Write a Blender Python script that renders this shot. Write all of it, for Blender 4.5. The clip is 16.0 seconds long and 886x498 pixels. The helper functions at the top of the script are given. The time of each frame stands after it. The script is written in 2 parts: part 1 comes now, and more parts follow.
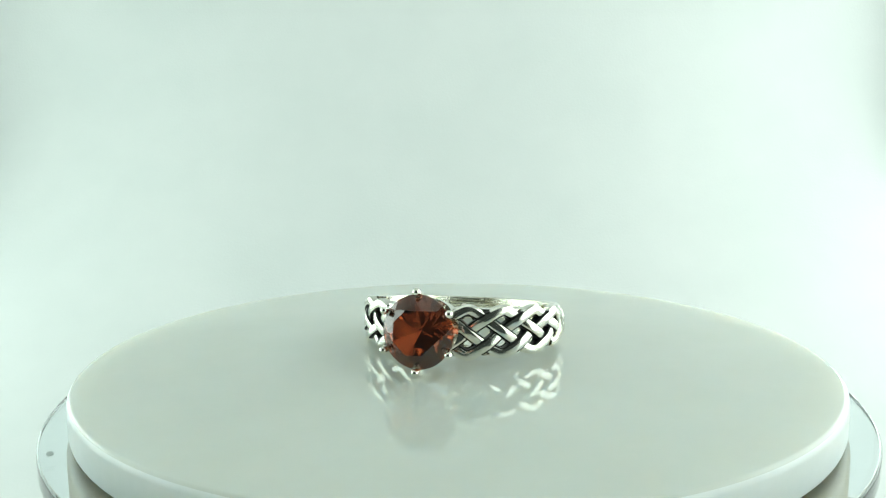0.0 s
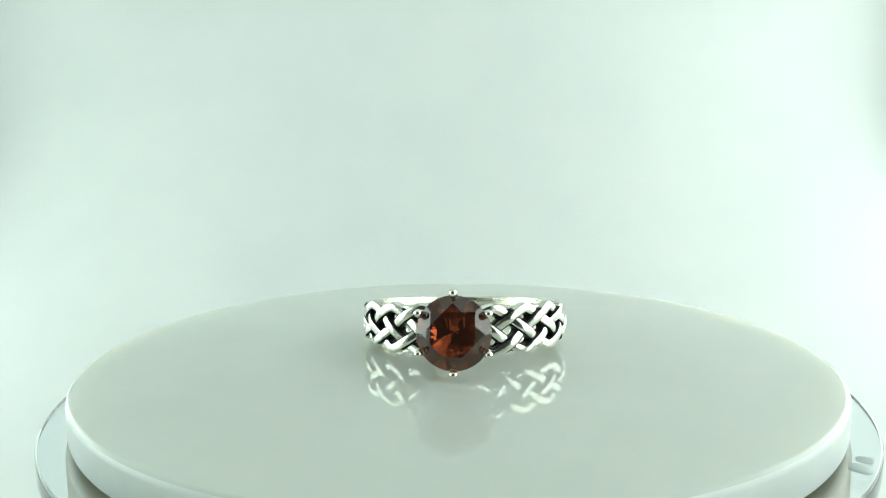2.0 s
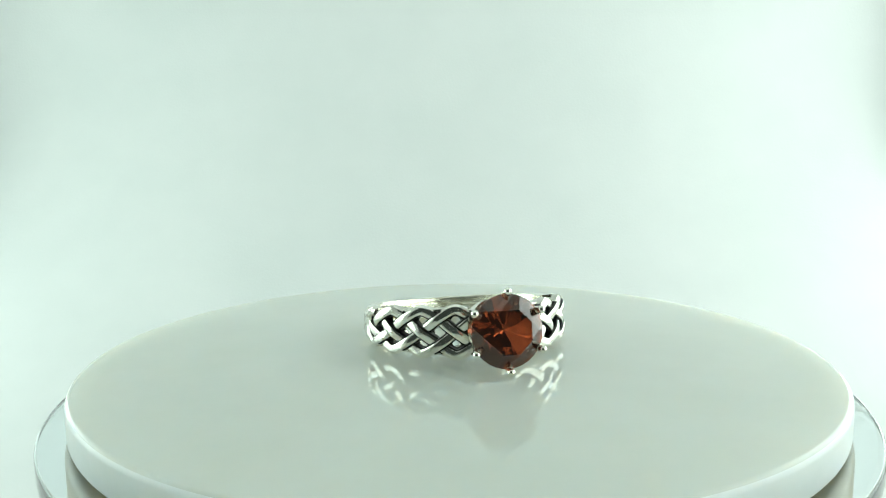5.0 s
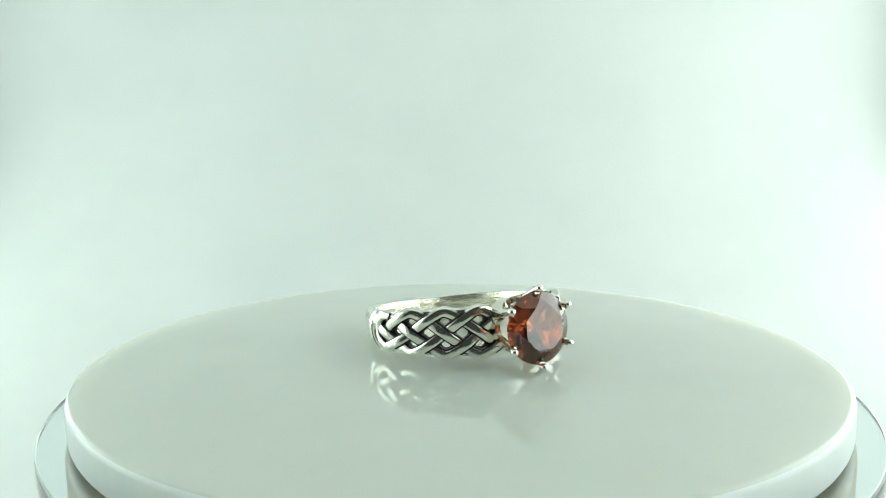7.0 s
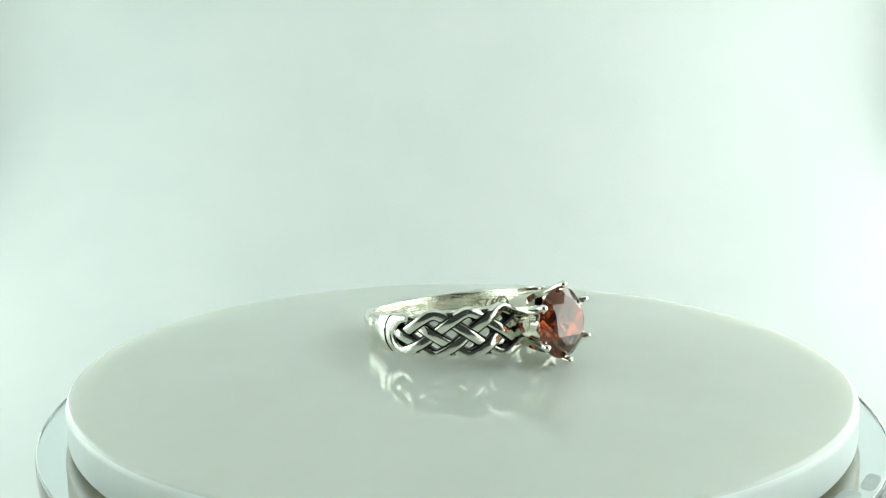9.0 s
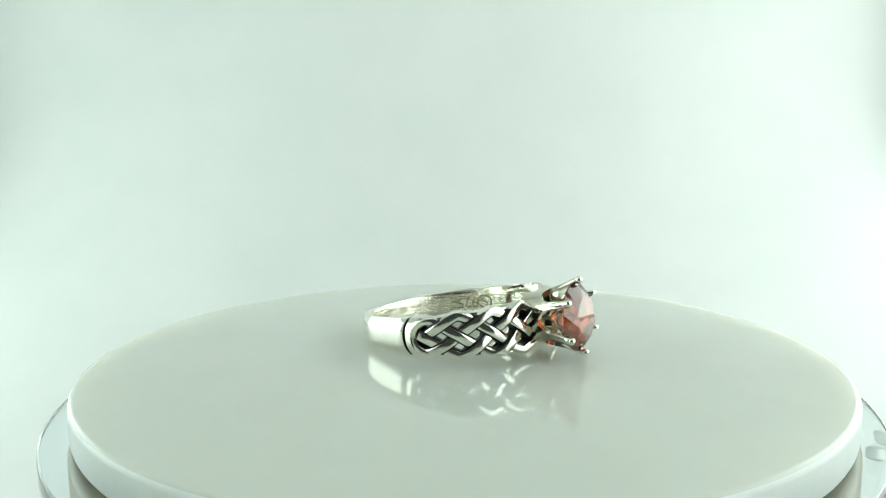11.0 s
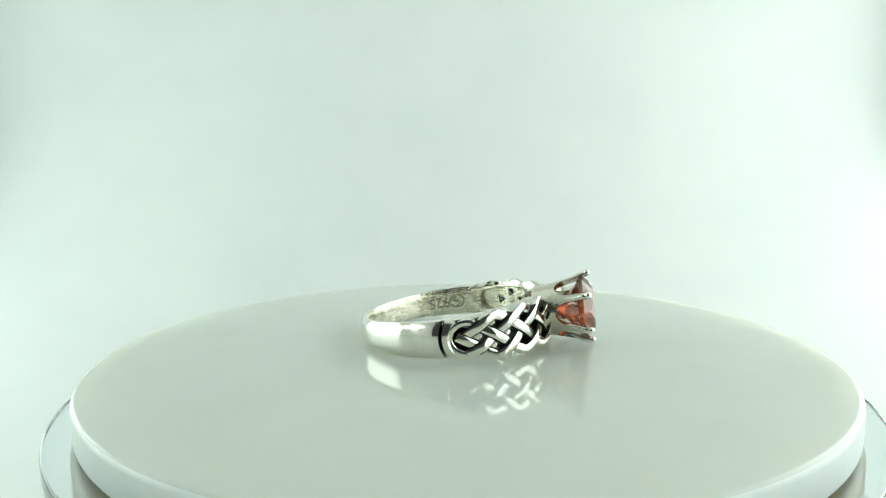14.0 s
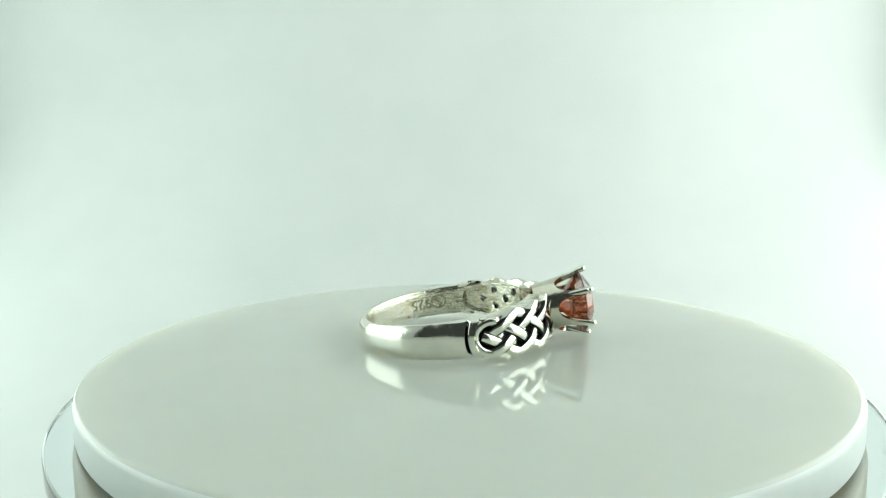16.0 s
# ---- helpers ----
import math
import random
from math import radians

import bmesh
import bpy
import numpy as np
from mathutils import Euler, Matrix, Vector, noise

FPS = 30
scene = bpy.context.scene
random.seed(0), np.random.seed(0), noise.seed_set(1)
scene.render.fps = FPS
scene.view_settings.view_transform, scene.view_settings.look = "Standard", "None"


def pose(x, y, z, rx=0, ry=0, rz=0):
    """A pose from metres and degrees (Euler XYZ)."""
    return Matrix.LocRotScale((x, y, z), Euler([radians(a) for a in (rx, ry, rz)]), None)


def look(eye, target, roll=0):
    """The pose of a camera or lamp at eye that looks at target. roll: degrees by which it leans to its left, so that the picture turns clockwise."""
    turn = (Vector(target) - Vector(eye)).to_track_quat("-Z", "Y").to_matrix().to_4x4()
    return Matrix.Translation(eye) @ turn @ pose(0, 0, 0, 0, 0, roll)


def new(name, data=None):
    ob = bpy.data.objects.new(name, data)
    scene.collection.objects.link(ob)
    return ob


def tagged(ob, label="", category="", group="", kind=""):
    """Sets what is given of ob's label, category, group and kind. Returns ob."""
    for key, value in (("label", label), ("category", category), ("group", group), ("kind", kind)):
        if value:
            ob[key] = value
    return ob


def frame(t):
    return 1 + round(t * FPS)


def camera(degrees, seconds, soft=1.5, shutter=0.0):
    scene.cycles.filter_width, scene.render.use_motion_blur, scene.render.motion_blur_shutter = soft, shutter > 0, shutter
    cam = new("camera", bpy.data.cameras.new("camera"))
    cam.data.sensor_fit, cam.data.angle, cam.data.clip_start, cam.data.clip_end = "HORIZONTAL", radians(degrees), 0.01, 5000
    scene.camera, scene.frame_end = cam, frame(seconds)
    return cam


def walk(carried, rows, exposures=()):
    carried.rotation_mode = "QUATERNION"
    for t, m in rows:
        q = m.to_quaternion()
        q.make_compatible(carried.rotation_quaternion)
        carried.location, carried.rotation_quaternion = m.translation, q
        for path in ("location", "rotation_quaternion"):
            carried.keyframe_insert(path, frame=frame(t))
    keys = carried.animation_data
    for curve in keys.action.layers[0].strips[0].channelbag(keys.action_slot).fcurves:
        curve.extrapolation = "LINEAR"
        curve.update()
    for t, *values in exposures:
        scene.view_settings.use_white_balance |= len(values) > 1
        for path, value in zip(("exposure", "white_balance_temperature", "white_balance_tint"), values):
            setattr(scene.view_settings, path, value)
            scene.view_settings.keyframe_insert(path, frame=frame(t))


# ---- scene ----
MM = 0.001
SECONDS = 16.0

# ---- camera: fixed on a stand in front of the turntable ----
cam = camera(69.92, SECONDS, soft=1.2)
EYE = Vector((0.0, -64.92, 16.96)) * MM
YAW, PITCH = radians(-1.5125), radians(6.554)
AIM = EYE + Vector((math.sin(YAW) * math.cos(PITCH), math.cos(YAW) * math.cos(PITCH), -math.sin(PITCH)))
VIEW = look(EYE, AIM, -0.543)
walk(cam, [(0.0, VIEW), (SECONDS, VIEW)], exposures=[(0.0, 0.0, 6530, 10.0), (4.0, 0.0, 6510, 10.0), (12.5, 0.0, 6650, 12.0), (SECONDS, 0.0, 6650, 12.0)])


def turn(t):
    """Degrees that the turntable has gone round at t seconds."""
    return 6.944 * t + 0.0078 * t * (16 - t)


def turning(rest):
    """Rows for a thing that rests on the turntable, whose axis is the world's z."""
    steps = [i * 0.5 for i in range(int(SECONDS * 2) + 1)]
    return [(t, pose(0, 0, 0, 0, 0, turn(t)) @ rest) for t in steps]


# ---- light: a white photo tent with lit side panels ----
world = bpy.data.worlds.new("world")
scene.world = world
world.use_nodes = True
world.node_tree.nodes["Background"].inputs[0].default_value = (0.80, 1.0, 0.90, 1)
world.node_tree.nodes["Background"].inputs[1].default_value = 0.05


def material(name):
    m = bpy.data.materials.new(name)
    m.use_nodes = True
    nt = m.node_tree
    return m, nt, nt.nodes["Principled BSDF"]


def node(nt, kind, **values):
    n = nt.nodes.new(kind)
    for k, v in values.items():
        n.inputs[k.replace("_", " ")].default_value = v
    return n


def ramp(nt, fac, stops):
    r = nt.nodes.new("ShaderNodeValToRGB")
    while len(r.color_ramp.elements) < len(stops):
        r.color_ramp.elements.new(0.5)
    for e, (p, c) in zip(r.color_ramp.elements, stops):
        e.position = p
        e.color = c if len(c) == 4 else (*c, 1)
    nt.links.new(fac, r.inputs[0])
    return r.outputs[0]


def grain(nt, scale, detail=4.0, rough=0.6):
    tc = nt.nodes.new("ShaderNodeTexCoord")
    n = node(nt, "ShaderNodeTexNoise", Scale=scale, Detail=detail, Roughness=rough)
    nt.links.new(tc.outputs["Object"], n.inputs["Vector"])
    return n.outputs["Fac"]


def relief(nt, bsdf, height, strength, distance):
    b = node(nt, "ShaderNodeBump", Strength=strength, Distance=distance)
    nt.links.new(height, b.inputs["Height"])
    nt.links.new(b.outputs[0], bsdf.inputs["Normal"])


def cloth_material():
    m, nt, b = material("white_tent_cloth")
    nt.links.new(ramp(nt, grain(nt, 14, 3), [(0.3, (0.64, 0.66, 0.65)), (0.75, (0.70, 0.71, 0.70))]), b.inputs["Base Color"])
    b.inputs["Roughness"].default_value = 0.9
    relief(nt, b, grain(nt, 900, 2), 0.15, 0.0005)
    return m


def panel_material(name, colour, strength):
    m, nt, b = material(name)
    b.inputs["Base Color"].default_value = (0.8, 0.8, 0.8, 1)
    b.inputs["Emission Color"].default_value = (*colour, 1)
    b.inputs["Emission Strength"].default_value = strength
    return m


def plate_material():
    m, nt, b = material("glossy_white_acrylic")
    nt.links.new(ramp(nt, grain(nt, 120, 4), [(0.3, (0.585, 0.61, 0.56)), (0.8, (0.615, 0.64, 0.59))]), b.inputs["Base Color"])
    nt.links.new(ramp(nt, grain(nt, 400, 5), [(0.35, (0.002,) * 3), (0.8, (0.008,) * 3)]), b.inputs["Roughness"])
    b.inputs["IOR"].default_value = 1.40
    b.inputs["Subsurface Weight"].default_value = 0.9
    b.inputs["Subsurface Radius"].default_value = (1.0, 0.85, 0.7)
    b.inputs["Subsurface Scale"].default_value = 0.007
    return m


def plate_edge_material():
    m, nt, b = material("satin_acrylic_edge_lit")
    # Paler than the plate's top: light caught by the rim, put into the colour.
    nt.links.new(ramp(nt, grain(nt, 300, 4), [(0.3, (0.66, 0.70, 0.68)), (0.8, (0.72, 0.75, 0.74))]), b.inputs["Base Color"])
    b.inputs["Roughness"].default_value = 0.38
    b.inputs["IOR"].default_value = 1.40
    b.inputs["Subsurface Weight"].default_value = 0.9
    b.inputs["Subsurface Radius"].default_value = (1.0, 0.9, 0.8)
    b.inputs["Subsurface Scale"].default_value = 0.004
    return m


def clear_material():
    m, nt, b = material("clear_acrylic")
    b.inputs["Base Color"].default_value = (0.92, 0.98, 1.0, 1)
    b.inputs["Transmission Weight"].default_value = 1.0
    b.inputs["IOR"].default_value = 1.49
    nt.links.new(ramp(nt, grain(nt, 300, 5), [(0.4, (0.02,) * 3), (0.75, (0.10,) * 3)]), b.inputs["Roughness"])
    return m


def drum_material():
    m, nt, b = material("khaki_plastic")
    nt.links.new(ramp(nt, grain(nt, 250, 4), [(0.3, (0.22, 0.17, 0.085)), (0.75, (0.32, 0.25, 0.13))]), b.inputs["Base Color"])
    b.inputs["Roughness"].default_value = 0.45
    return m


def mark_material():
    m, nt, b = material("frosted_grey_acrylic")
    nt.links.new(ramp(nt, grain(nt, 500, 4), [(0.3, (0.42, 0.47, 0.46)), (0.75, (0.58, 0.62, 0.60))]), b.inputs["Base Color"])
    b.inputs["Roughness"].default_value = 0.35
    return m


def silver_material(name, scratch=0.28, dull=(0.78, 0.76, 0.68), bright=(0.92, 0.905, 0.83), rough=(0.09, 0.21)):
    m, nt, b = material(name)
    b.inputs["Metallic"].default_value = 1.0
    nt.links.new(ramp(nt, grain(nt, 350, 4), [(0.3, dull), (0.75, bright)]), b.inputs["Base Color"])
    nt.links.new(ramp(nt, grain(nt, 700, 5), [(0.35, (rough[0],) * 3), (0.8, (rough[1],) * 3)]), b.inputs["Roughness"])
    relief(nt, b, grain(nt, 900, 4), scratch, 0.0001)
    return m


def inner_material():
    """Hand-filed inside of the band: fine lines round the ring, slightly warm tarnish."""
    m, nt, b = material("filed_silver")
    b.inputs["Metallic"].default_value = 1.0
    nt.links.new(ramp(nt, grain(nt, 500, 5), [(0.35, (0.15,) * 3), (0.8, (0.36,) * 3)]), b.inputs["Roughness"])
    tc = nt.nodes.new("ShaderNodeTexCoord")
    mp = nt.nodes.new("ShaderNodeMapping")
    mp.inputs["Scale"].default_value = (350, 350, 6000)
    n = node(nt, "ShaderNodeTexNoise", Scale=1.0, Detail=4.0, Roughness=0.6)
    nt.links.new(tc.outputs["Object"], mp.inputs["Vector"])
    nt.links.new(mp.outputs[0], n.inputs["Vector"])
    blotch = grain(nt, 900, 6, 0.7)
    mix = nt.nodes.new("ShaderNodeMath")
    mix.operation = "ADD"
    nt.links.new(n.outputs["Fac"], mix.inputs[0])
    nt.links.new(blotch, mix.inputs[1])
    nt.links.new(ramp(nt, mix.outputs[0], [(0.76, (0.40, 0.37, 0.26)), (0.92, (0.72, 0.69, 0.55)), (1.0, (0.90, 0.88, 0.78))]), b.inputs["Base Color"])
    relief(nt, b, mix.outputs[0], 0.35, 0.0002)
    return m


def oxide_material():
    m, nt, b = material("blackened_silver")
    b.inputs["Metallic"].default_value = 1.0
    nt.links.new(ramp(nt, grain(nt, 800, 5), [(0.35, (0.012, 0.012, 0.012)), (0.68, (0.05, 0.048, 0.042)), (0.85, (0.25, 0.24, 0.21))]), b.inputs["Base Color"])
    b.inputs["Roughness"].default_value = 0.42
    relief(nt, b, grain(nt, 1500, 4), 0.4, 0.0001)
    return m


def garnet_material():
    m, nt, b = material("garnet")
    b.inputs["Base Color"].default_value = (0.28, 0.052, 0.017, 1)
    b.inputs["Transmission Weight"].default_value = 1.0
    b.inputs["IOR"].default_value = 1.79
    b.inputs["Roughness"].default_value = 0.0
    return m


CLOTH = cloth_material()
PANEL_LEFT = panel_material("lit_diffuser_left", (0.80, 1.0, 0.92), 2.95)
# Weak glow for the unseen roof, added as fill.
ROOF_FILL = panel_material("tent_roof_fill_glow", (0.83, 1.0, 0.91), 0.26)
PANEL_RIGHT = panel_material("lit_diffuser_right", (0.86, 1.0, 0.935), 2.95)
PLATE = plate_material()
PLATE_EDGE = plate_edge_material()
CLEAR = clear_material()
DRUM = drum_material()
MARK = mark_material()
SILVER = silver_material("polished_silver")
INNER = inner_material()
OXIDE = oxide_material()
SATIN = silver_material("satin_silver", 0.35, (0.66, 0.63, 0.52), (0.82, 0.79, 0.68), (0.10, 0.22))
GARNET = garnet_material()
# Grey of the stamps: shading of their relief, painted into the silver.
STAMP = silver_material("stamp_shade_silver", 0.4, (0.30, 0.285, 0.22), (0.50, 0.48, 0.40))


# ---- mesh helpers ----
def mesh_of(name, bm, *mats, smooth=True, angle=35):
    bmesh.ops.recalc_face_normals(bm, faces=bm.faces)
    me = bpy.data.meshes.new(name)
    for f in bm.faces:
        f.smooth = smooth
    if smooth:
        for e in bm.edges:
            if len(e.link_faces) == 2 and e.calc_face_angle(0) > radians(angle):
                e.smooth = False
    bm.to_mesh(me)
    bm.free()
    for m in mats:
        me.materials.append(m)
    return me


def part(name, bm, mats, parent, label="", smooth=True, angle=35):
    mats = mats if isinstance(mats, tuple) else (mats,)
    ob = new(name, mesh_of(name, bm, *mats, smooth=smooth, angle=angle))
    ob.parent = parent
    return tagged(ob, label) if label else ob


def lathe(profile, steps=128, closed=True):
    """A solid of revolution round z from (radius, height) pairs in mm; a closed loop of pairs, or open with both ends on the axis."""
    bm = bmesh.new()
    rings = []
    for r, z in profile:
        if r < 1e-6:
            rings.append([bm.verts.new((0, 0, z * MM))])
        else:
            rings.append([bm.verts.new((r * math.cos(a) * MM, r * math.sin(a) * MM, z * MM))
                          for a in (2 * math.pi * i / steps for i in range(steps))])
    pairs = list(zip(rings, rings[1:]))
    if closed:
        pairs.append((rings[-1], rings[0]))
    for a, b in pairs:
        for i in range(steps):
            j = (i + 1) % steps
            vs = [a[i % len(a)], a[j % len(a)], b[j % len(b)], b[i % len(b)]]
            vs = list(dict.fromkeys(vs))
            if len(vs) > 2:
                bm.faces.new(vs)
    return bm


def rounded(r, top, bottom, soft, n=6):
    """Profile of a disc with rounded rims, axis to axis."""
    out = [(0, top), (r - soft - 0.4, top)]
    for i in range(n + 1):
        a = math.pi / 2 * (1 - i / n)
        out.append((r - soft + soft * math.cos(a), top - soft + soft * math.sin(a)))
    for i in range(n + 1):
        a = -math.pi / 2 * i / n
        out.append((r - soft + soft * math.cos(a), bottom + soft + soft * math.sin(a)))
    return out + [(r - soft - 0.4, bottom), (0, bottom)]


def sweep(bm, path, section, closed=False, cap=True, slots=None):
    """Joins a section (list of 2D points per path point, in the frame given there) along a path of (point, side, up)."""
    loops = []
    for k, (p, side, up) in enumerate(path):
        sec = section(k / max(1, len(path) - 1))
        loops.append([bm.verts.new((p + side * u + up * w)) for u, w in sec])
    n = len(loops[0])
    pairs = list(zip(loops, loops[1:])) + ([(loops[-1], loops[0])] if closed else [])
    for a, b in pairs:
        for i in range(n):
            f = bm.faces.new([a[i], a[(i + 1) % n], b[(i + 1) % n], b[i]])
            if slots:
                f.material_index = slots(i)
    if cap and not closed:
        bm.faces.new(loops[0])
        bm.faces.new(loops[-1])
    return loops


# ---- the photo tent ----
FLOOR_Z = -60.0
LEFT, RIGHT, BACK, TOP, FRONT = -252.0, 218.0, 260.0, 420.0, -260.0


def sheet(name, pts, thick, x0, x1, mat, label, category="backdrop"):
    """A curved sheet, swept along x, from a side profile of (y, z) in mm, with thickness."""
    bm = bmesh.new()
    front, back = [], []
    for i, (y, z) in enumerate(pts):
        a, b = pts[max(0, i - 1)], pts[min(len(pts) - 1, i + 1)]
        n = Vector((b[1] - a[1], -(b[0] - a[0]))).normalized() * thick
        front.append([bm.verts.new(Vector((x, y, z)) * MM) for x in (x0, x1)])
        back.append([bm.verts.new(Vector((x, y + n.x, z + n.y)) * MM) for x in (x0, x1)])
    for i in range(len(pts) - 1):
        for s in (front, back):
            bm.faces.new([s[i][0], s[i][1], s[i + 1][1], s[i + 1][0]])
        for k in (0, 1):
            bm.faces.new([front[i][k], front[i + 1][k], back[i + 1][k], back[i][k]])
    for i in (0, -1):
        bm.faces.new([front[i][0], front[i][1], back[i][1], back[i][0]])
    ob = new(name, mesh_of(name, bm, mat))
    return tagged(ob, label, category, kind="structure")


def box_mesh(name, lo, hi, mat):
    bm = bmesh.new()
    bmesh.ops.create_cube(bm, size=1)
    lo, hi = Vector(lo) * MM, Vector(hi) * MM
    for v in bm.verts:
        v.co = Vector([lo[i] + (hi[i] - lo[i]) * (v.co[i] + 0.5) for i in range(3)])
    return new(name, mesh_of(name, bm, mat, smooth=False))


def tent():
    bend = 140.0
    pts = [(FRONT, FLOOR_Z)]
    for i in range(25):
        a = -math.pi / 2 + math.pi / 2 * i / 24
        pts.append((BACK - bend + bend * math.cos(a), FLOOR_Z + bend + bend * math.sin(a)))
    pts.append((BACK, TOP))
    sheet("backdrop", pts, 2, LEFT - 5, RIGHT + 5, CLOTH, "white seamless cloth sweep of a photo tent")
    for name, x, out, lit, near, far, low, high in (("left", LEFT, -1, PANEL_LEFT, -120.0, 188.0, -30.0, 150.0), ("right", RIGHT, 1, PANEL_RIGHT, -190.0, 222.0, -30.0, 210.0)):
        x0, x1 = sorted((x + out * 6, x + out * 9))
        tagged(box_mesh("wall_" + name, (x0, FRONT, FLOOR_Z - 2), (x1, BACK + 2, TOP), CLOTH),
               "white cloth side wall of the photo tent", "tent wall", kind="structure")
        x0, x1 = sorted((x, x + out * 6))
        ob = box_mesh("light_panel", (x0, near, low), (x1, far, high), lit)
        tagged(ob, "flat white lit light panel against the tent wall", "lamp", "panel lights of the tent")
    # Roof stays out of view; it glows to soften shadows round the ring.
    tagged(box_mesh("ceiling", (LEFT, FRONT, TOP + 1), (RIGHT, BACK + 2, TOP + 4), ROOF_FILL),
           "unseen white tent roof, glowing as added fill light", "tent roof", kind="structure")


tent()


# ---- the turntable ----
PLATE_AT = (-0.67, 0.04)


def turntable():
    base = new("turntable")
    tagged(base, "motorised display turntable with a clear acrylic flange", "turntable")
    part("drum", lathe(rounded(35.3, -5.0, FLOOR_Z + 0.02, 0.6), closed=False), DRUM, base, "khaki plastic drum")
    part("flange", lathe(rounded(37.2, -3.05, -4.7, 0.2), 192, closed=False), CLEAR, base, "clear acrylic disc with a rounded rim")
    for a0, a1, r0, r1 in ((-55.0, -52.6, 35.4, 36.9), (-52.0, -50.2, 35.6, 36.7), (-113.0, -108.6, 35.4, 36.6), (-107.5, -103.0, 36.0, 36.9), (-145.0, -143.6, 36.1, 36.6)):
        part("mould_mark", arc_patch(a0, a1, r0, r1, -3.05, 0.04), MARK, base, "grey moulded mark in the clear acrylic")
    return base


def arc_patch(a0, a1, r0, r1, z, thick):
    """A thin curved patch with rounded corners, on a flat ring."""
    bm = bmesh.new()
    loops = []
    for k in range(9):
        s = -1 + 2 * k / 8
        pinch = 0.5 * (r1 - r0) * (1 - 0.45 * abs(s) ** 4)
        mid = 0.5 * (r0 + r1)
        a = radians(a0 + (a1 - a0) * k / 8)
        loops.append([bm.verts.new(Vector((r * math.cos(a), r * math.sin(a), h)) * MM)
                      for r, h in ((mid - pinch, z), (mid - pinch * 0.9, z + thick), (mid + pinch * 0.9, z + thick), (mid + pinch, z))])
    for a, b in zip(loops, loops[1:]):
        for i in range(4):
            bm.faces.new([a[i], a[(i + 1) % 4], b[(i + 1) % 4], b[i]])
    bm.faces.new(loops[0])
    bm.faces.new(loops[-1])
    return bm


def platter():
    bm = lathe(rounded(35.07, 0.0, -3.0, 0.5, 10), 256, closed=False)
    for f in bm.faces:
        f.material_index = 1 if f.calc_center_median().xy.length > 34.9 * MM else 0
    ob = new("display_plate", mesh_of("display_plate", bm, PLATE, PLATE_EDGE))
    return tagged(ob, "glossy white acrylic round plate on the turntable", "display plate")


TURNTABLE = turntable()
PLATTER = platter()


# ---- the ring ----
# Its own space, in mm: the finger's axis along z, the stone towards -y; th is the angle from the stone.
INSIDE = 8.75


def inside(th):
    """The inner radius: the ring is slightly shorter than it is wide."""
    return INSIDE - 0.62 * smooth01((abs((th + 180) % 360 - 180) - 60) / 120)


def drop(th):
    """How far the shoulders sag below the ring's middle plane."""
    return 0.38 * smooth01((85 - abs((th + 180) % 360 - 180)) / 75)


def ring_point(th, r, z):
    a = radians(th)
    return Vector((r * math.sin(a) - 0.15, -r * math.cos(a), z - drop(th))) * MM


def smooth01(x):
    x = min(1.0, max(0.0, x))
    return x * x * (3 - 2 * x)


def half_width(th):
    """Half the band's width along z."""
    a = abs((th + 180) % 360 - 180)
    return 2.25 - 0.58 * smooth01((a - 45) / 40) - 0.36 * smooth01((a - 80) / 90) + 0.18 * smooth01((50 - a) / 35)


def outer_radius(th):
    a = abs((th + 180) % 360 - 180)
    return 11.05 - 0.47 * smooth01((a - 55) / 30) - 0.75 * smooth01((a - 75) / 25) - 0.75 * smooth01((a - 85) / 80)


GROOVE = 79.0
COLUMN, FIRST = 17.4, 35.4


def band_back(ring):
    """The plain polished part of the band, from groove to groove round the back."""
    bm = bmesh.new()
    path, n = [], 90
    for k in range(n + 1):
        th = GROOVE + (360 - 2 * GROOVE) * k / n
        a = radians(th)
        path.append((th, Vector((math.sin(a), -math.cos(a), 0)), Vector((0, 0, 1))))
    loops = []
    for th, out, up in path:
        h, ro = half_width(th), outer_radius(th)
        if abs(th - GROOVE) < 1.0 or abs(th - (360 - GROOVE)) < 1.0:
            ro -= 0.12
        sec = []
        for i in range(15):
            s = -1 + 2 * i / 14
            bulge = (1 - abs(s) ** 3.0)
            sec.append((s * h, ro - 0.42 + 0.42 * bulge))
        near = (1 - smooth01((th - GROOVE) / 12)) - (1 - smooth01((360 - GROOVE - th) / 12))
        sec += [(h * 0.97, inside(th) + 0.10), (h * 0.86, inside(th)), (h * 0.4, inside(th)), (-h * 0.4, inside(th)), (-h * 0.86, inside(th)), (-h * 0.97, inside(th) + 0.10)]
        loops.append([bm.verts.new(ring_point(th + (near * 2.6 * (1 - (z / h) ** 2) if r > 9.2 else 0), r, z)) for z, r in sec])
    n = len(loops[0])
    for a, b in zip(loops, loops[1:]):
        for i in range(n):
            f = bm.faces.new([a[i], a[(i + 1) % n], b[(i + 1) % n], b[i]])
            f.material_index = 1 if i >= 15 and i < n - 1 else 0
    bm.faces.new(loops[0]).material_index = 2
    bm.faces.new(loops[-1]).material_index = 2
    part("band", bm, (SILVER, INNER, OXIDE), ring, "plain polished silver shank")


def holes(side):
    out = []
    for k in range(-1, 3):
        th = FIRST + COLUMN * k
        if k < 2:
            out += [(th, 0.90, 0.47), (th, -0.90, 0.47)]
        if k < 2:
            out.append((th + COLUMN / 2, 0.0, 0.52))
    return [(side * t, z, r) for t, z, r in out]


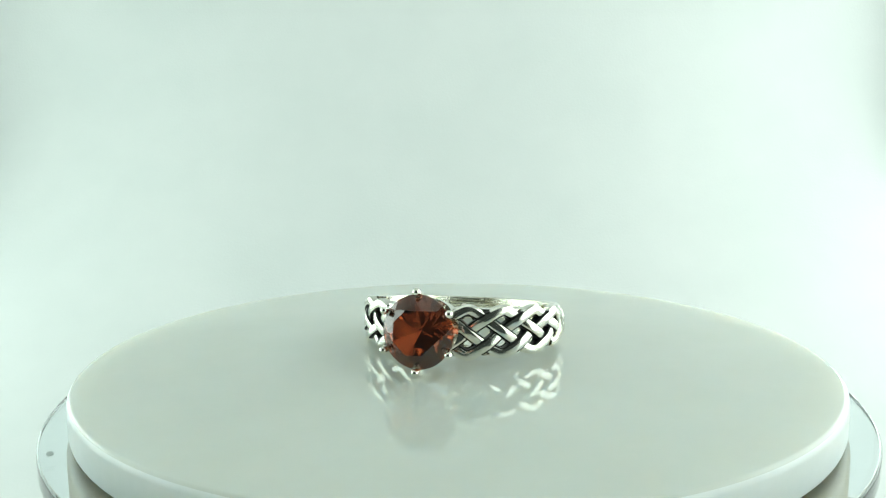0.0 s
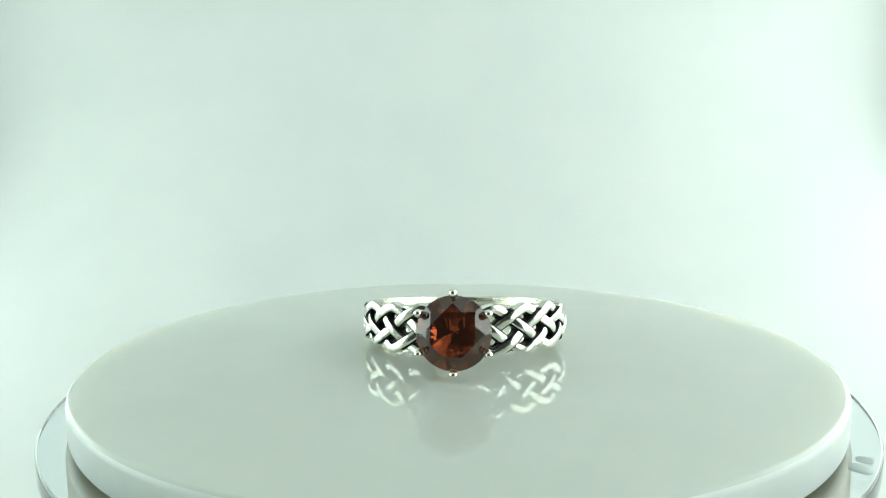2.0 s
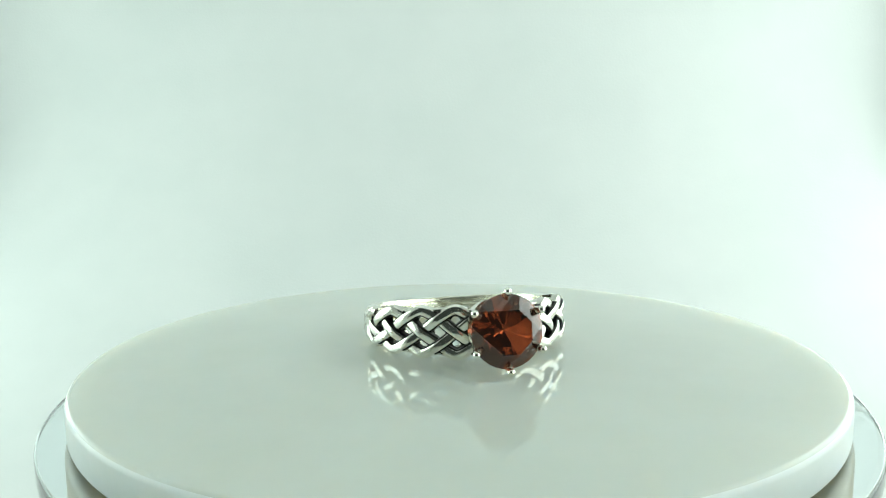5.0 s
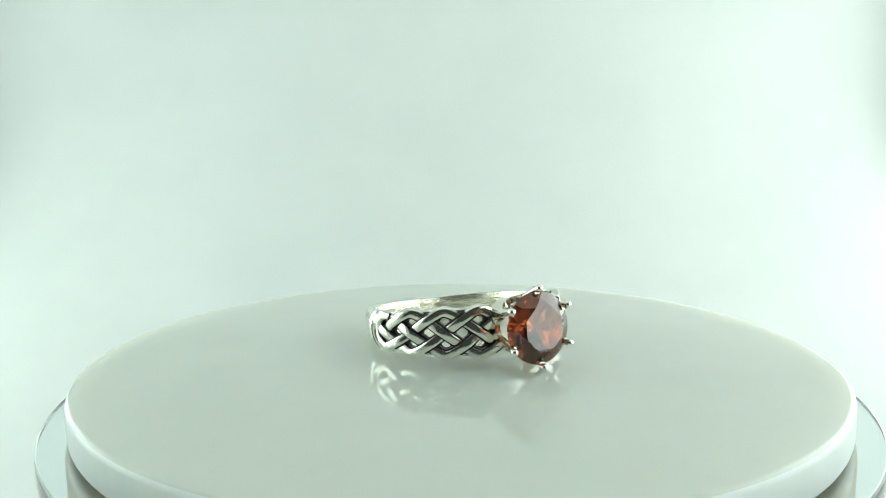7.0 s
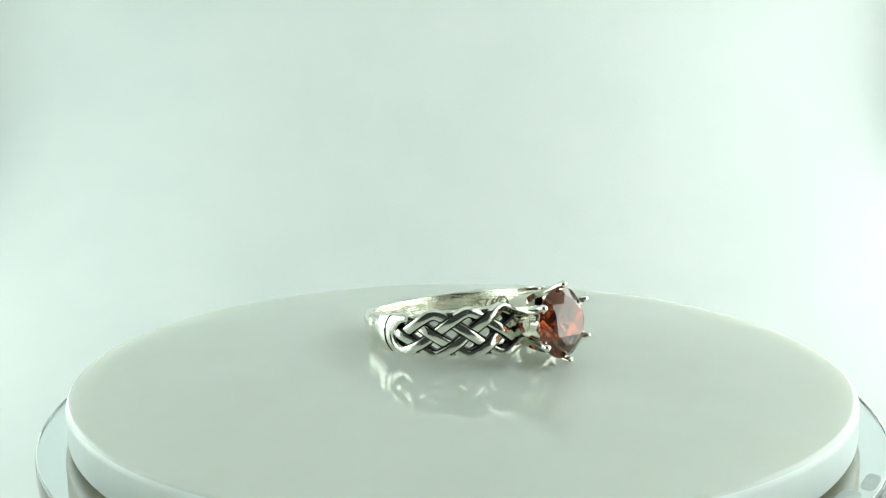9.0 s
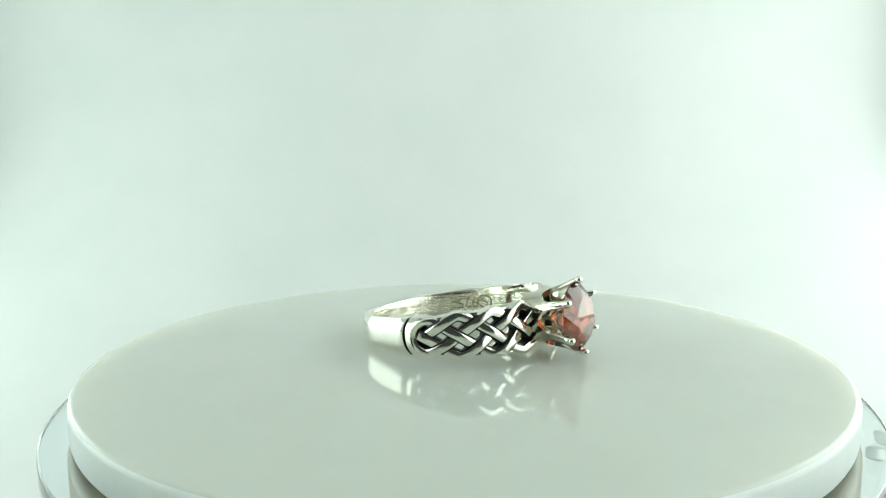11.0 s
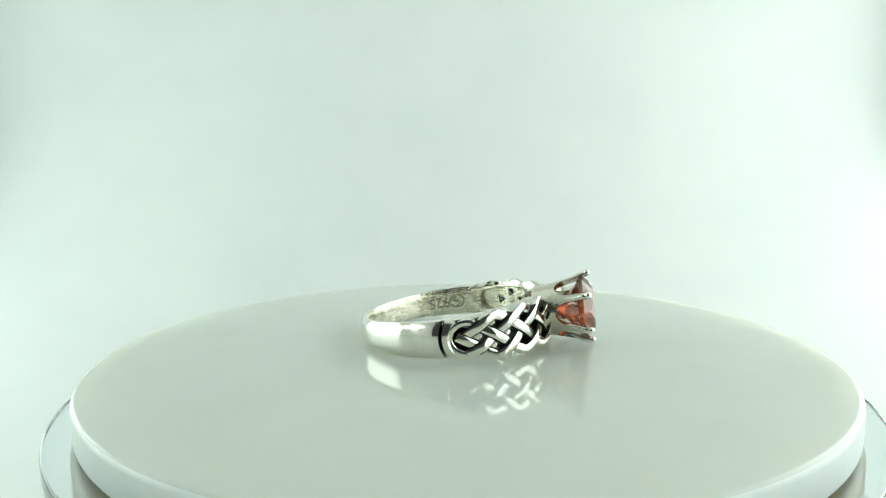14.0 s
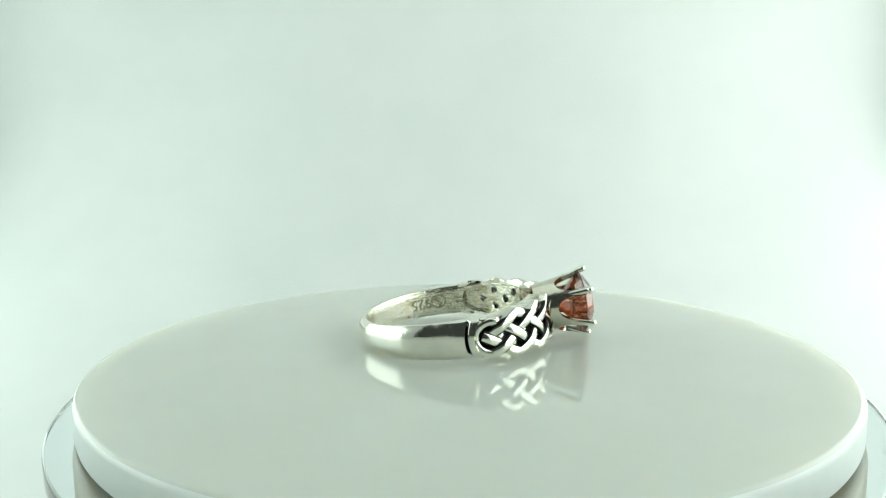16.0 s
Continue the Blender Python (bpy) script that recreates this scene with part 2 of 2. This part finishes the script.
def backing(ring, side):
    """The pierced inner wall behind the knotwork: filed silver inside, blackened outside."""
    bm = bmesh.new()
    cut = [(t, z, r) for t, z, r in holes(side)]
    na, nz = 150, 44
    lo, hi = 11.0, GROOVE
    grid = {}
    inside = set()
    mid = 10.2
    for i in range(na + 1):
        th = side * (lo + (hi - lo) * i / na)
        h = half_width(th) - 0.30
        for j in range(nz + 1):
            z = -h + 2 * h * j / nz
            t2, z2 = th, z
            for ct, cz, cr in cut:
                du, dz = radians(t2 - ct) * mid, z2 - cz
                d = math.hypot(du, dz)
                if d < cr + 0.055 and d > 1e-6:
                    if d > cr - 0.055:
                        t2, z2 = ct + math.degrees(du / d * cr / mid), cz + dz / d * cr
                    else:
                        inside.add((i, j))
            grid[i, j] = (t2, z2)
    top, low = {}, {}

    def v(store, key, r):
        if key not in store:
            t, z = grid[key]
            store[key] = bm.verts.new(ring_point(t, r, z))
        return store[key]

    def rim(k):
        ro = outer_radius(grid[k][0])
        return ro - 0.60 if k[1] <= 2 or k[1] >= nz - 2 else ro - 1.12

    def dip(k):
        t, z = grid[k]
        s = ((abs(t) - 45) / 30) ** 4 + (z / (half_width(t) * 0.74)) ** 4
        return (outer_radius(t) - 1.3 - INSIDE) * smooth01((1.15 - s) / 0.35)

    cells = set()
    for i in range(na):
        for j in range(nz):
            ks = [(i, j), (i + 1, j), (i + 1, j + 1), (i, j + 1)]
            if not any(k in inside for k in ks):
                cells.add((i, j))
    for i, j in cells:
        ks = [(i, j), (i + 1, j), (i + 1, j + 1), (i, j + 1)]
        f = bm.faces.new([v(top, k, rim(k)) for k in ks])
        f.material_index = 1 if 3 <= j < nz - 3 and i > 16 else 2
        f = bm.faces.new([v(low, k, INSIDE - 0.04 + dip(k)) for k in reversed(ks)])
        for a, b, other in ((ks[0], ks[1], (i, j - 1)), (ks[1], ks[2], (i + 1, j)), (ks[2], ks[3], (i, j + 1)), (ks[3], ks[0], (i - 1, j))):
            if other not in cells:
                f = bm.faces.new([v(top, a, rim(a)), v(top, b, rim(b)), v(low, b, INSIDE - 0.04), v(low, a, INSIDE - 0.04)])
    part("pierced_wall", bm, (INNER, OXIDE, SILVER), ring, "pierced inner wall, blackened outside")


def strand_shape(width, tall):
    """Ribbon with a slightly domed top and sloping sides: (across, height) pairs."""
    pts = []
    n = 9
    for i in range(n):
        s = -1 + 2 * i / (n - 1)
        pts.append((s * width * 0.5, tall * (0.62 + 0.38 * (1 - abs(s) ** 3.0) ** 0.8)))
    w = width * 0.5
    return pts + [(w + 0.02, 0.14), (w + 0.03, -0.30), (-w - 0.03, -0.30), (-w - 0.02, 0.14)]


def polish_edges(bm):
    """Polished silver along the two rims of the ring, where no black stays."""
    for f in bm.faces:
        c = f.calc_center_median()
        th = math.degrees(math.atan2(c.x, -c.y))
        if abs(c.z / MM + drop(th)) > half_width(th) - 0.46:
            f.material_index = 0


CROSSINGS = ((0, 1), (45, -1), (135, 1), (180, -1), (225, 1), (315, -1), (360, 1))


def weave(x):
    """Over (+1) or under (-1) along a strand, by its phase in degrees."""
    x %= 360
    for (a, u), (b, w) in zip(CROSSINGS, CROSSINGS[1:]):
        if x <= b:
            return u + (w - u) * smooth01((x - a) / (b - a))
    return 1.0


def strand(ring, side, phase, lo, hi):
    """One strand of the four-strand plait: it weaves over and under as it crosses the others."""
    bm = bmesh.new()
    pts, wide = [], []
    n = int((hi - lo) * 2.2)
    for k in range(n + 1):
        th = lo + (hi - lo) * k / n
        x = (th - FIRST) / COLUMN * 90 + phase
        amp = half_width(th) - 0.40
        s = math.sin(radians(x))
        z = amp * (0.30 * s + 0.70 * math.asin(max(-1, min(1, 0.985 * s))) / math.asin(0.985))
        lift = 0.17 * weave(x)
        r = outer_radius(th) - 0.67 + lift
        wide.append(0.93 + 0.08 * abs(math.cos(radians(x))) + 0.05 * abs(math.sin(radians(2 * x))))
        pts.append((ring_point(side * th, r, -side * z), Vector((math.sin(radians(side * th)), -math.cos(radians(side * th)), 0))))
    path = []
    for k, (p, out) in enumerate(pts):
        d = (pts[min(n, k + 1)][0] - pts[max(0, k - 1)][0]).normalized()
        across = d.cross(out).normalized()
        path.append((p, across, across.cross(d).normalized()))
    sweep(bm, path, lambda s: [(u * MM, w * MM) for u, w in strand_shape(wide[round(s * n)], 0.50)], slots=lambda i: 1 if i in (0, 7, 8, 9, 11, 12) else 0)
    polish_edges(bm)
    part("strand", bm, (SILVER, OXIDE), ring)


def end_loop(ring, side):
    """The rounded end of the knotwork, which joins its two edges before the plain shank."""
    bm = bmesh.new()
    pts = []
    c, n = 67.0, 40
    for k in range(n + 1):
        a = radians(-105 + 210 * k / n)
        amp = half_width(c) - 0.45
        th = c + math.degrees(math.cos(a) * 1.75 / 11)
        pts.append((ring_point(side * th, outer_radius(th) - 0.67, amp * math.sin(a)), Vector((math.sin(radians(side * th)), -math.cos(radians(side * th)), 0))))
    path = []
    for k, (p, out) in enumerate(pts):
        d = (pts[min(n, k + 1)][0] - pts[max(0, k - 1)][0]).normalized()
        across = d.cross(out).normalized()
        path.append((p, across, across.cross(d).normalized()))
    sec = [(u * MM, w * MM) for u, w in strand_shape(0.78, 0.58)]
    sweep(bm, path, lambda s: sec, slots=lambda i: 1 if i >= 8 else 0)
    polish_edges(bm)
    part("end_loop", bm, (SILVER, OXIDE), ring, "rounded silver loop that ends the knotwork")


def shoulder(ring, side):
    """The solid piece between the end loop and the groove."""
    bm = bmesh.new()
    loops = []
    c = 67.0
    for k in range(25):
        s = -1 + 2 * k / 24
        inner = c + math.degrees(math.sqrt(max(0.0, 1 - (s * 0.97) ** 2)) * 1.75 / 11)
        edge = 0.5 * (abs(s) ** 3)
        bow = 2.6 * (1 - s * s)
        loops.append([bm.verts.new(ring_point(side * t, r, s * (half_width(t) - 0.02))) for t, r in
                      ((inner, 8.78), (inner, outer_radius(inner) - 0.10 - edge), (inner + 0.8, outer_radius(inner) + 0.02 - edge), (77.2 + bow, outer_radius(77 + bow) - edge), (77.7 + bow, outer_radius(77.7 + bow) - 0.12 - edge), (77.8 + bow, 8.78))])
    for a, b in zip(loops, loops[1:]):
        for i in range(6):
            f = bm.faces.new([a[i], a[(i + 1) % 6], b[(i + 1) % 6], b[i]])
            f.material_index = 2 if i == 5 else 1 if i in (0, 4) else 0
    bm.faces.new(loops[0])
    bm.faces.new(loops[-1])
    polish_edges(bm)
    part("shoulder", bm, (SILVER, OXIDE, INNER), ring)


TIP, TIP_R = 14.6, 3.40
FOOT, FOOT_R = 9.2, 2.32


def head_point(ang, h, r):
    """A point of the setting: angle round the stone's axis from +z, height h along -y from the finger's axis."""
    a = radians(ang)
    return Vector((r * math.sin(a), -h, r * math.cos(a))) * MM


def cone_r(h):
    s = (h - FOOT) / (TIP - FOOT)
    return FOOT_R + (TIP_R + 0.12 - FOOT_R) * (0.25 * s + 0.75 * s ** 1.0 - 0.10 * math.sin(math.pi * s))


def basket(ring):
    """Crown setting: a flared cup cut into six claws by rounded arches."""
    bm = bmesh.new()
    steps, rows = 288, 16
    outs, ins = [], []
    for i in range(steps):
        ang = 360 * i / steps
        d = abs((ang + 30) % 60 - 30)
        x = min(1.0, max(0.0, (d - 5.0) / 25.0))
        cut = 0.45 * smooth01(x / 0.07) + 0.55 * math.sqrt(1 - (1 - x) ** 2)
        topv = TIP - 0.15 - (TIP - 0.15 - 11.45) * cut
        o, n = [], []
        for k in range(rows + 1):
            h = FOOT + (topv - FOOT) * k / rows
            r = cone_r(h)
            thick = 0.55
            o.append(bm.verts.new(head_point(ang, h, r)))
            n.append(bm.verts.new(head_point(ang, h, r - thick)))
        outs.append(o)
        ins.append(n)
    for i in range(steps):
        j = (i + 1) % steps
        for k in range(rows):
            bm.faces.new([outs[i][k], outs[j][k], outs[j][k + 1], outs[i][k + 1]])
            bm.faces.new([ins[i][k], ins[i][k + 1], ins[j][k + 1], ins[j][k]])
        bm.faces.new([outs[i][rows], outs[j][rows], ins[j][rows], ins[i][rows]])
        bm.faces.new([outs[i][0], ins[i][0], ins[j][0], outs[j][0]])
    part("setting", bm, SATIN, ring, "flared silver crown setting with arched openings", angle=50)


def claw(ring, ang):
    """One claw: a rounded bar along the cup that bends over the stone's edge and ends in a bead."""
    bm = bmesh.new()
    pts = []
    for k in range(13):
        h = 12.4 + (TIP - 0.25 - 12.4) * k / 12
        pts.append((h, cone_r(h) - 0.30 + 0.20 * k / 12))
    for k in range(1, 6):
        a = math.pi / 2 * k / 5
        pts.append((TIP - 0.25 + 0.42 * math.sin(a), cone_r(TIP - 0.25) - 0.10 - 0.06 * (1 - math.cos(a))))
    pos = [head_point(ang, h, r) for h, r in pts]
    side = Vector((math.cos(radians(ang)), 0, -math.sin(radians(ang))))
    path = []
    for k, p in enumerate(pos):
        d = (pos[min(len(pos) - 1, k + 1)] - pos[max(0, k - 1)]).normalized()
        path.append((p, side, side.cross(d).normalized()))

    def sec(s):
        w = 0.33 + 0.03 * s if s < 0.8 else 0.354 - 0.12 * (s - 0.8) / 0.2
        return [(w * MM * math.cos(2 * math.pi * i / 12), w * 0.85 * MM * math.sin(2 * math.pi * i / 12)) for i in range(12)]

    sweep(bm, path, sec)
    m = Matrix.Translation(head_point(ang, TIP + 0.10, TIP_R + 0.03))
    bmesh.ops.create_uvsphere(bm, u_segments=14, v_segments=10, radius=0.36 * MM, matrix=m)
    part("claw", bm, SILVER, ring, angle=60)


def stone(ring):
    """Round brilliant: table, star, kite and upper girdle facets, girdle, pavilion mains and lower halves."""
    R, G, T = 3.22, 14.35, 0.63
    crown, deep = 0.82, 2.58

    def p(a, r, h):
        return Vector((r * math.sin(radians(a)), -h, r * math.cos(radians(a)))) * MM

    bm = bmesh.new()
    gt, gb = G - 0.10, G - 0.22
    table = [bm.verts.new(p(45 * i + 22.5, R * T, G + crown)) for i in range(8)]
    kite = [bm.verts.new(p(45 * i, R * 0.82, G + crown * 0.52)) for i in range(8)]
    gtop = [bm.verts.new(p(11.25 * i, R, gt)) for i in range(32)]
    gbot = [bm.verts.new(p(11.25 * i, R, gb)) for i in range(32)]
    low = [bm.verts.new(p(45 * i + 22.5, R * 0.34, gb - deep * 0.686)) for i in range(8)]
    culet = bm.verts.new(p(0, 0, gb - deep))
    bm.faces.new(table)
    for i in range(8):
        a, b = table[i - 1], table[i]
        bm.faces.new([a, b, kite[i]])
        g = 4 * i
        nxt = kite[(i + 1) % 8]
        m = gtop[(g + 2) % 32]
        bm.faces.new([b, kite[i], gtop[(g + 2) % 32]])
        bm.faces.new([b, gtop[(g + 2) % 32], nxt])
        bm.faces.new([kite[i], gtop[g], gtop[(g + 1) % 32]])
        bm.faces.new([kite[i], gtop[(g + 1) % 32], m])
        bm.faces.new([nxt, m, gtop[(g + 3) % 32]])
        bm.faces.new([nxt, gtop[(g + 3) % 32], gtop[(g + 4) % 32]])
        for q in range(4):
            s, e = (g + q) % 32, (g + q + 1) % 32
            bm.faces.new([gtop[s], gtop[e], gbot[e], gbot[s]])
        l = low[i]
        bm.faces.new([gbot[g], gbot[(g + 1) % 32], l])
        bm.faces.new([gbot[(g + 1) % 32], gbot[(g + 2) % 32], l])
        bm.faces.new([gbot[(g + 2) % 32], gbot[(g + 3) % 32], l])
        bm.faces.new([gbot[(g + 3) % 32], gbot[(g + 4) % 32], l])
        bm.faces.new([gbot[g], l, low[i - 1]])
        bm.faces.new([low[i - 1], l, culet])
    part("gemstone", bm, GARNET, ring, "round faceted dark red garnet", smooth=False)


def hallmark(ring):
    """The stamped fineness number and maker's mark inside the shank."""
    cu = bpy.data.curves.new("stamp", "FONT")
    cu.body, cu.size, cu.extrude, cu.align_x, cu.align_y = "925", 1.75 * MM, 0.06 * MM, "CENTER", "CENTER"
    tmp = new("stamp", cu)
    bpy.context.view_layer.update()
    me = bpy.data.meshes.new_from_object(tmp.evaluated_get(bpy.context.evaluated_depsgraph_get()))
    bpy.data.objects.remove(tmp)
    bm = bmesh.new()
    bm.from_mesh(me)
    for v in bm.verts:
        x, y, z = v.co / MM
        v.co = ring_point(109 + math.degrees(x / INSIDE), inside(109) - 0.01 - z, -y)
    part("fineness_stamp", bm, STAMP, ring, "stamped 925 fineness mark", smooth=False)
    bm = bmesh.new()
    path = []
    for k in range(20):
        a = 2 * math.pi * k / 20
        th = 95 + math.degrees(0.85 * math.cos(a) / INSIDE)
        path.append((ring_point(th, inside(th), 0.72 * math.sin(a)), None))
    n = len(path)
    full = []
    for k in range(n):
        d = (path[(k + 1) % n][0] - path[k - 1][0]).normalized()
        up = -Vector((path[k][0].x, path[k][0].y, 0)).normalized()
        full.append((path[k][0], d.cross(up).normalized(), up))
    sweep(bm, full, lambda s: [(-0.09 * MM, -0.02 * MM), (0.09 * MM, -0.02 * MM), (0.09 * MM, 0.05 * MM), (-0.09 * MM, 0.05 * MM)], closed=True)
    curl = []
    for k in range(25):
        u = -1 + 2 * k / 24
        th = 95 + math.degrees(0.38 * math.sin(u * math.pi) / INSIDE)
        curl.append(ring_point(th, inside(th), 0.5 * u))
    full = []
    for k, p in enumerate(curl):
        d = (curl[min(24, k + 1)] - curl[max(0, k - 1)]).normalized()
        up = -Vector((p.x, p.y, 0)).normalized()
        full.append((p, d.cross(up).normalized(), up))
    sweep(bm, full, lambda s: [(-0.08 * MM, -0.02 * MM), (0.08 * MM, -0.02 * MM), (0.08 * MM, 0.05 * MM), (-0.08 * MM, 0.05 * MM)])
    part("maker_mark", bm, STAMP, ring, "stamped oval maker's mark", smooth=False)


def ring_thing():
    ring = new("ring")
    tagged(ring, "silver ring with knotwork shoulders and a round red garnet", "ring")
    band_back(ring)
    for side in (-1, 1):
        backing(ring, side)
        for phase in (0, 90, 180, 270):
            strand(ring, side, phase, 9.0, 72.0)
        end_loop(ring, side)
        shoulder(ring, side)
    basket(ring)
    for k in range(6):
        claw(ring, 60 * k)
    stone(ring)
    hallmark(ring)
    return ring


RING = ring_thing()


def ring_rest():
    front = Vector((-0.326, -0.939, 0.1085)).normalized()
    y = -front
    x = y.cross(Vector((0, 0, 1))).normalized()
    z = x.cross(y)
    m = Matrix((x, y, z)).transposed().to_4x4()
    m = m @ pose(0, 0, 0, 0, -0.5, 0)
    m.translation = (Vector((-3.75, -12.50, 3.83)) - front * 14.6) * MM
    return m


# ---- all that turns ----
def motions():
    walk(TURNTABLE, turning(pose(PLATE_AT[0] * MM, PLATE_AT[1] * MM, 0)))
    walk(PLATTER, turning(pose(PLATE_AT[0] * MM, PLATE_AT[1] * MM, 0)))
    walk(RING, turning(ring_rest()))


motions()
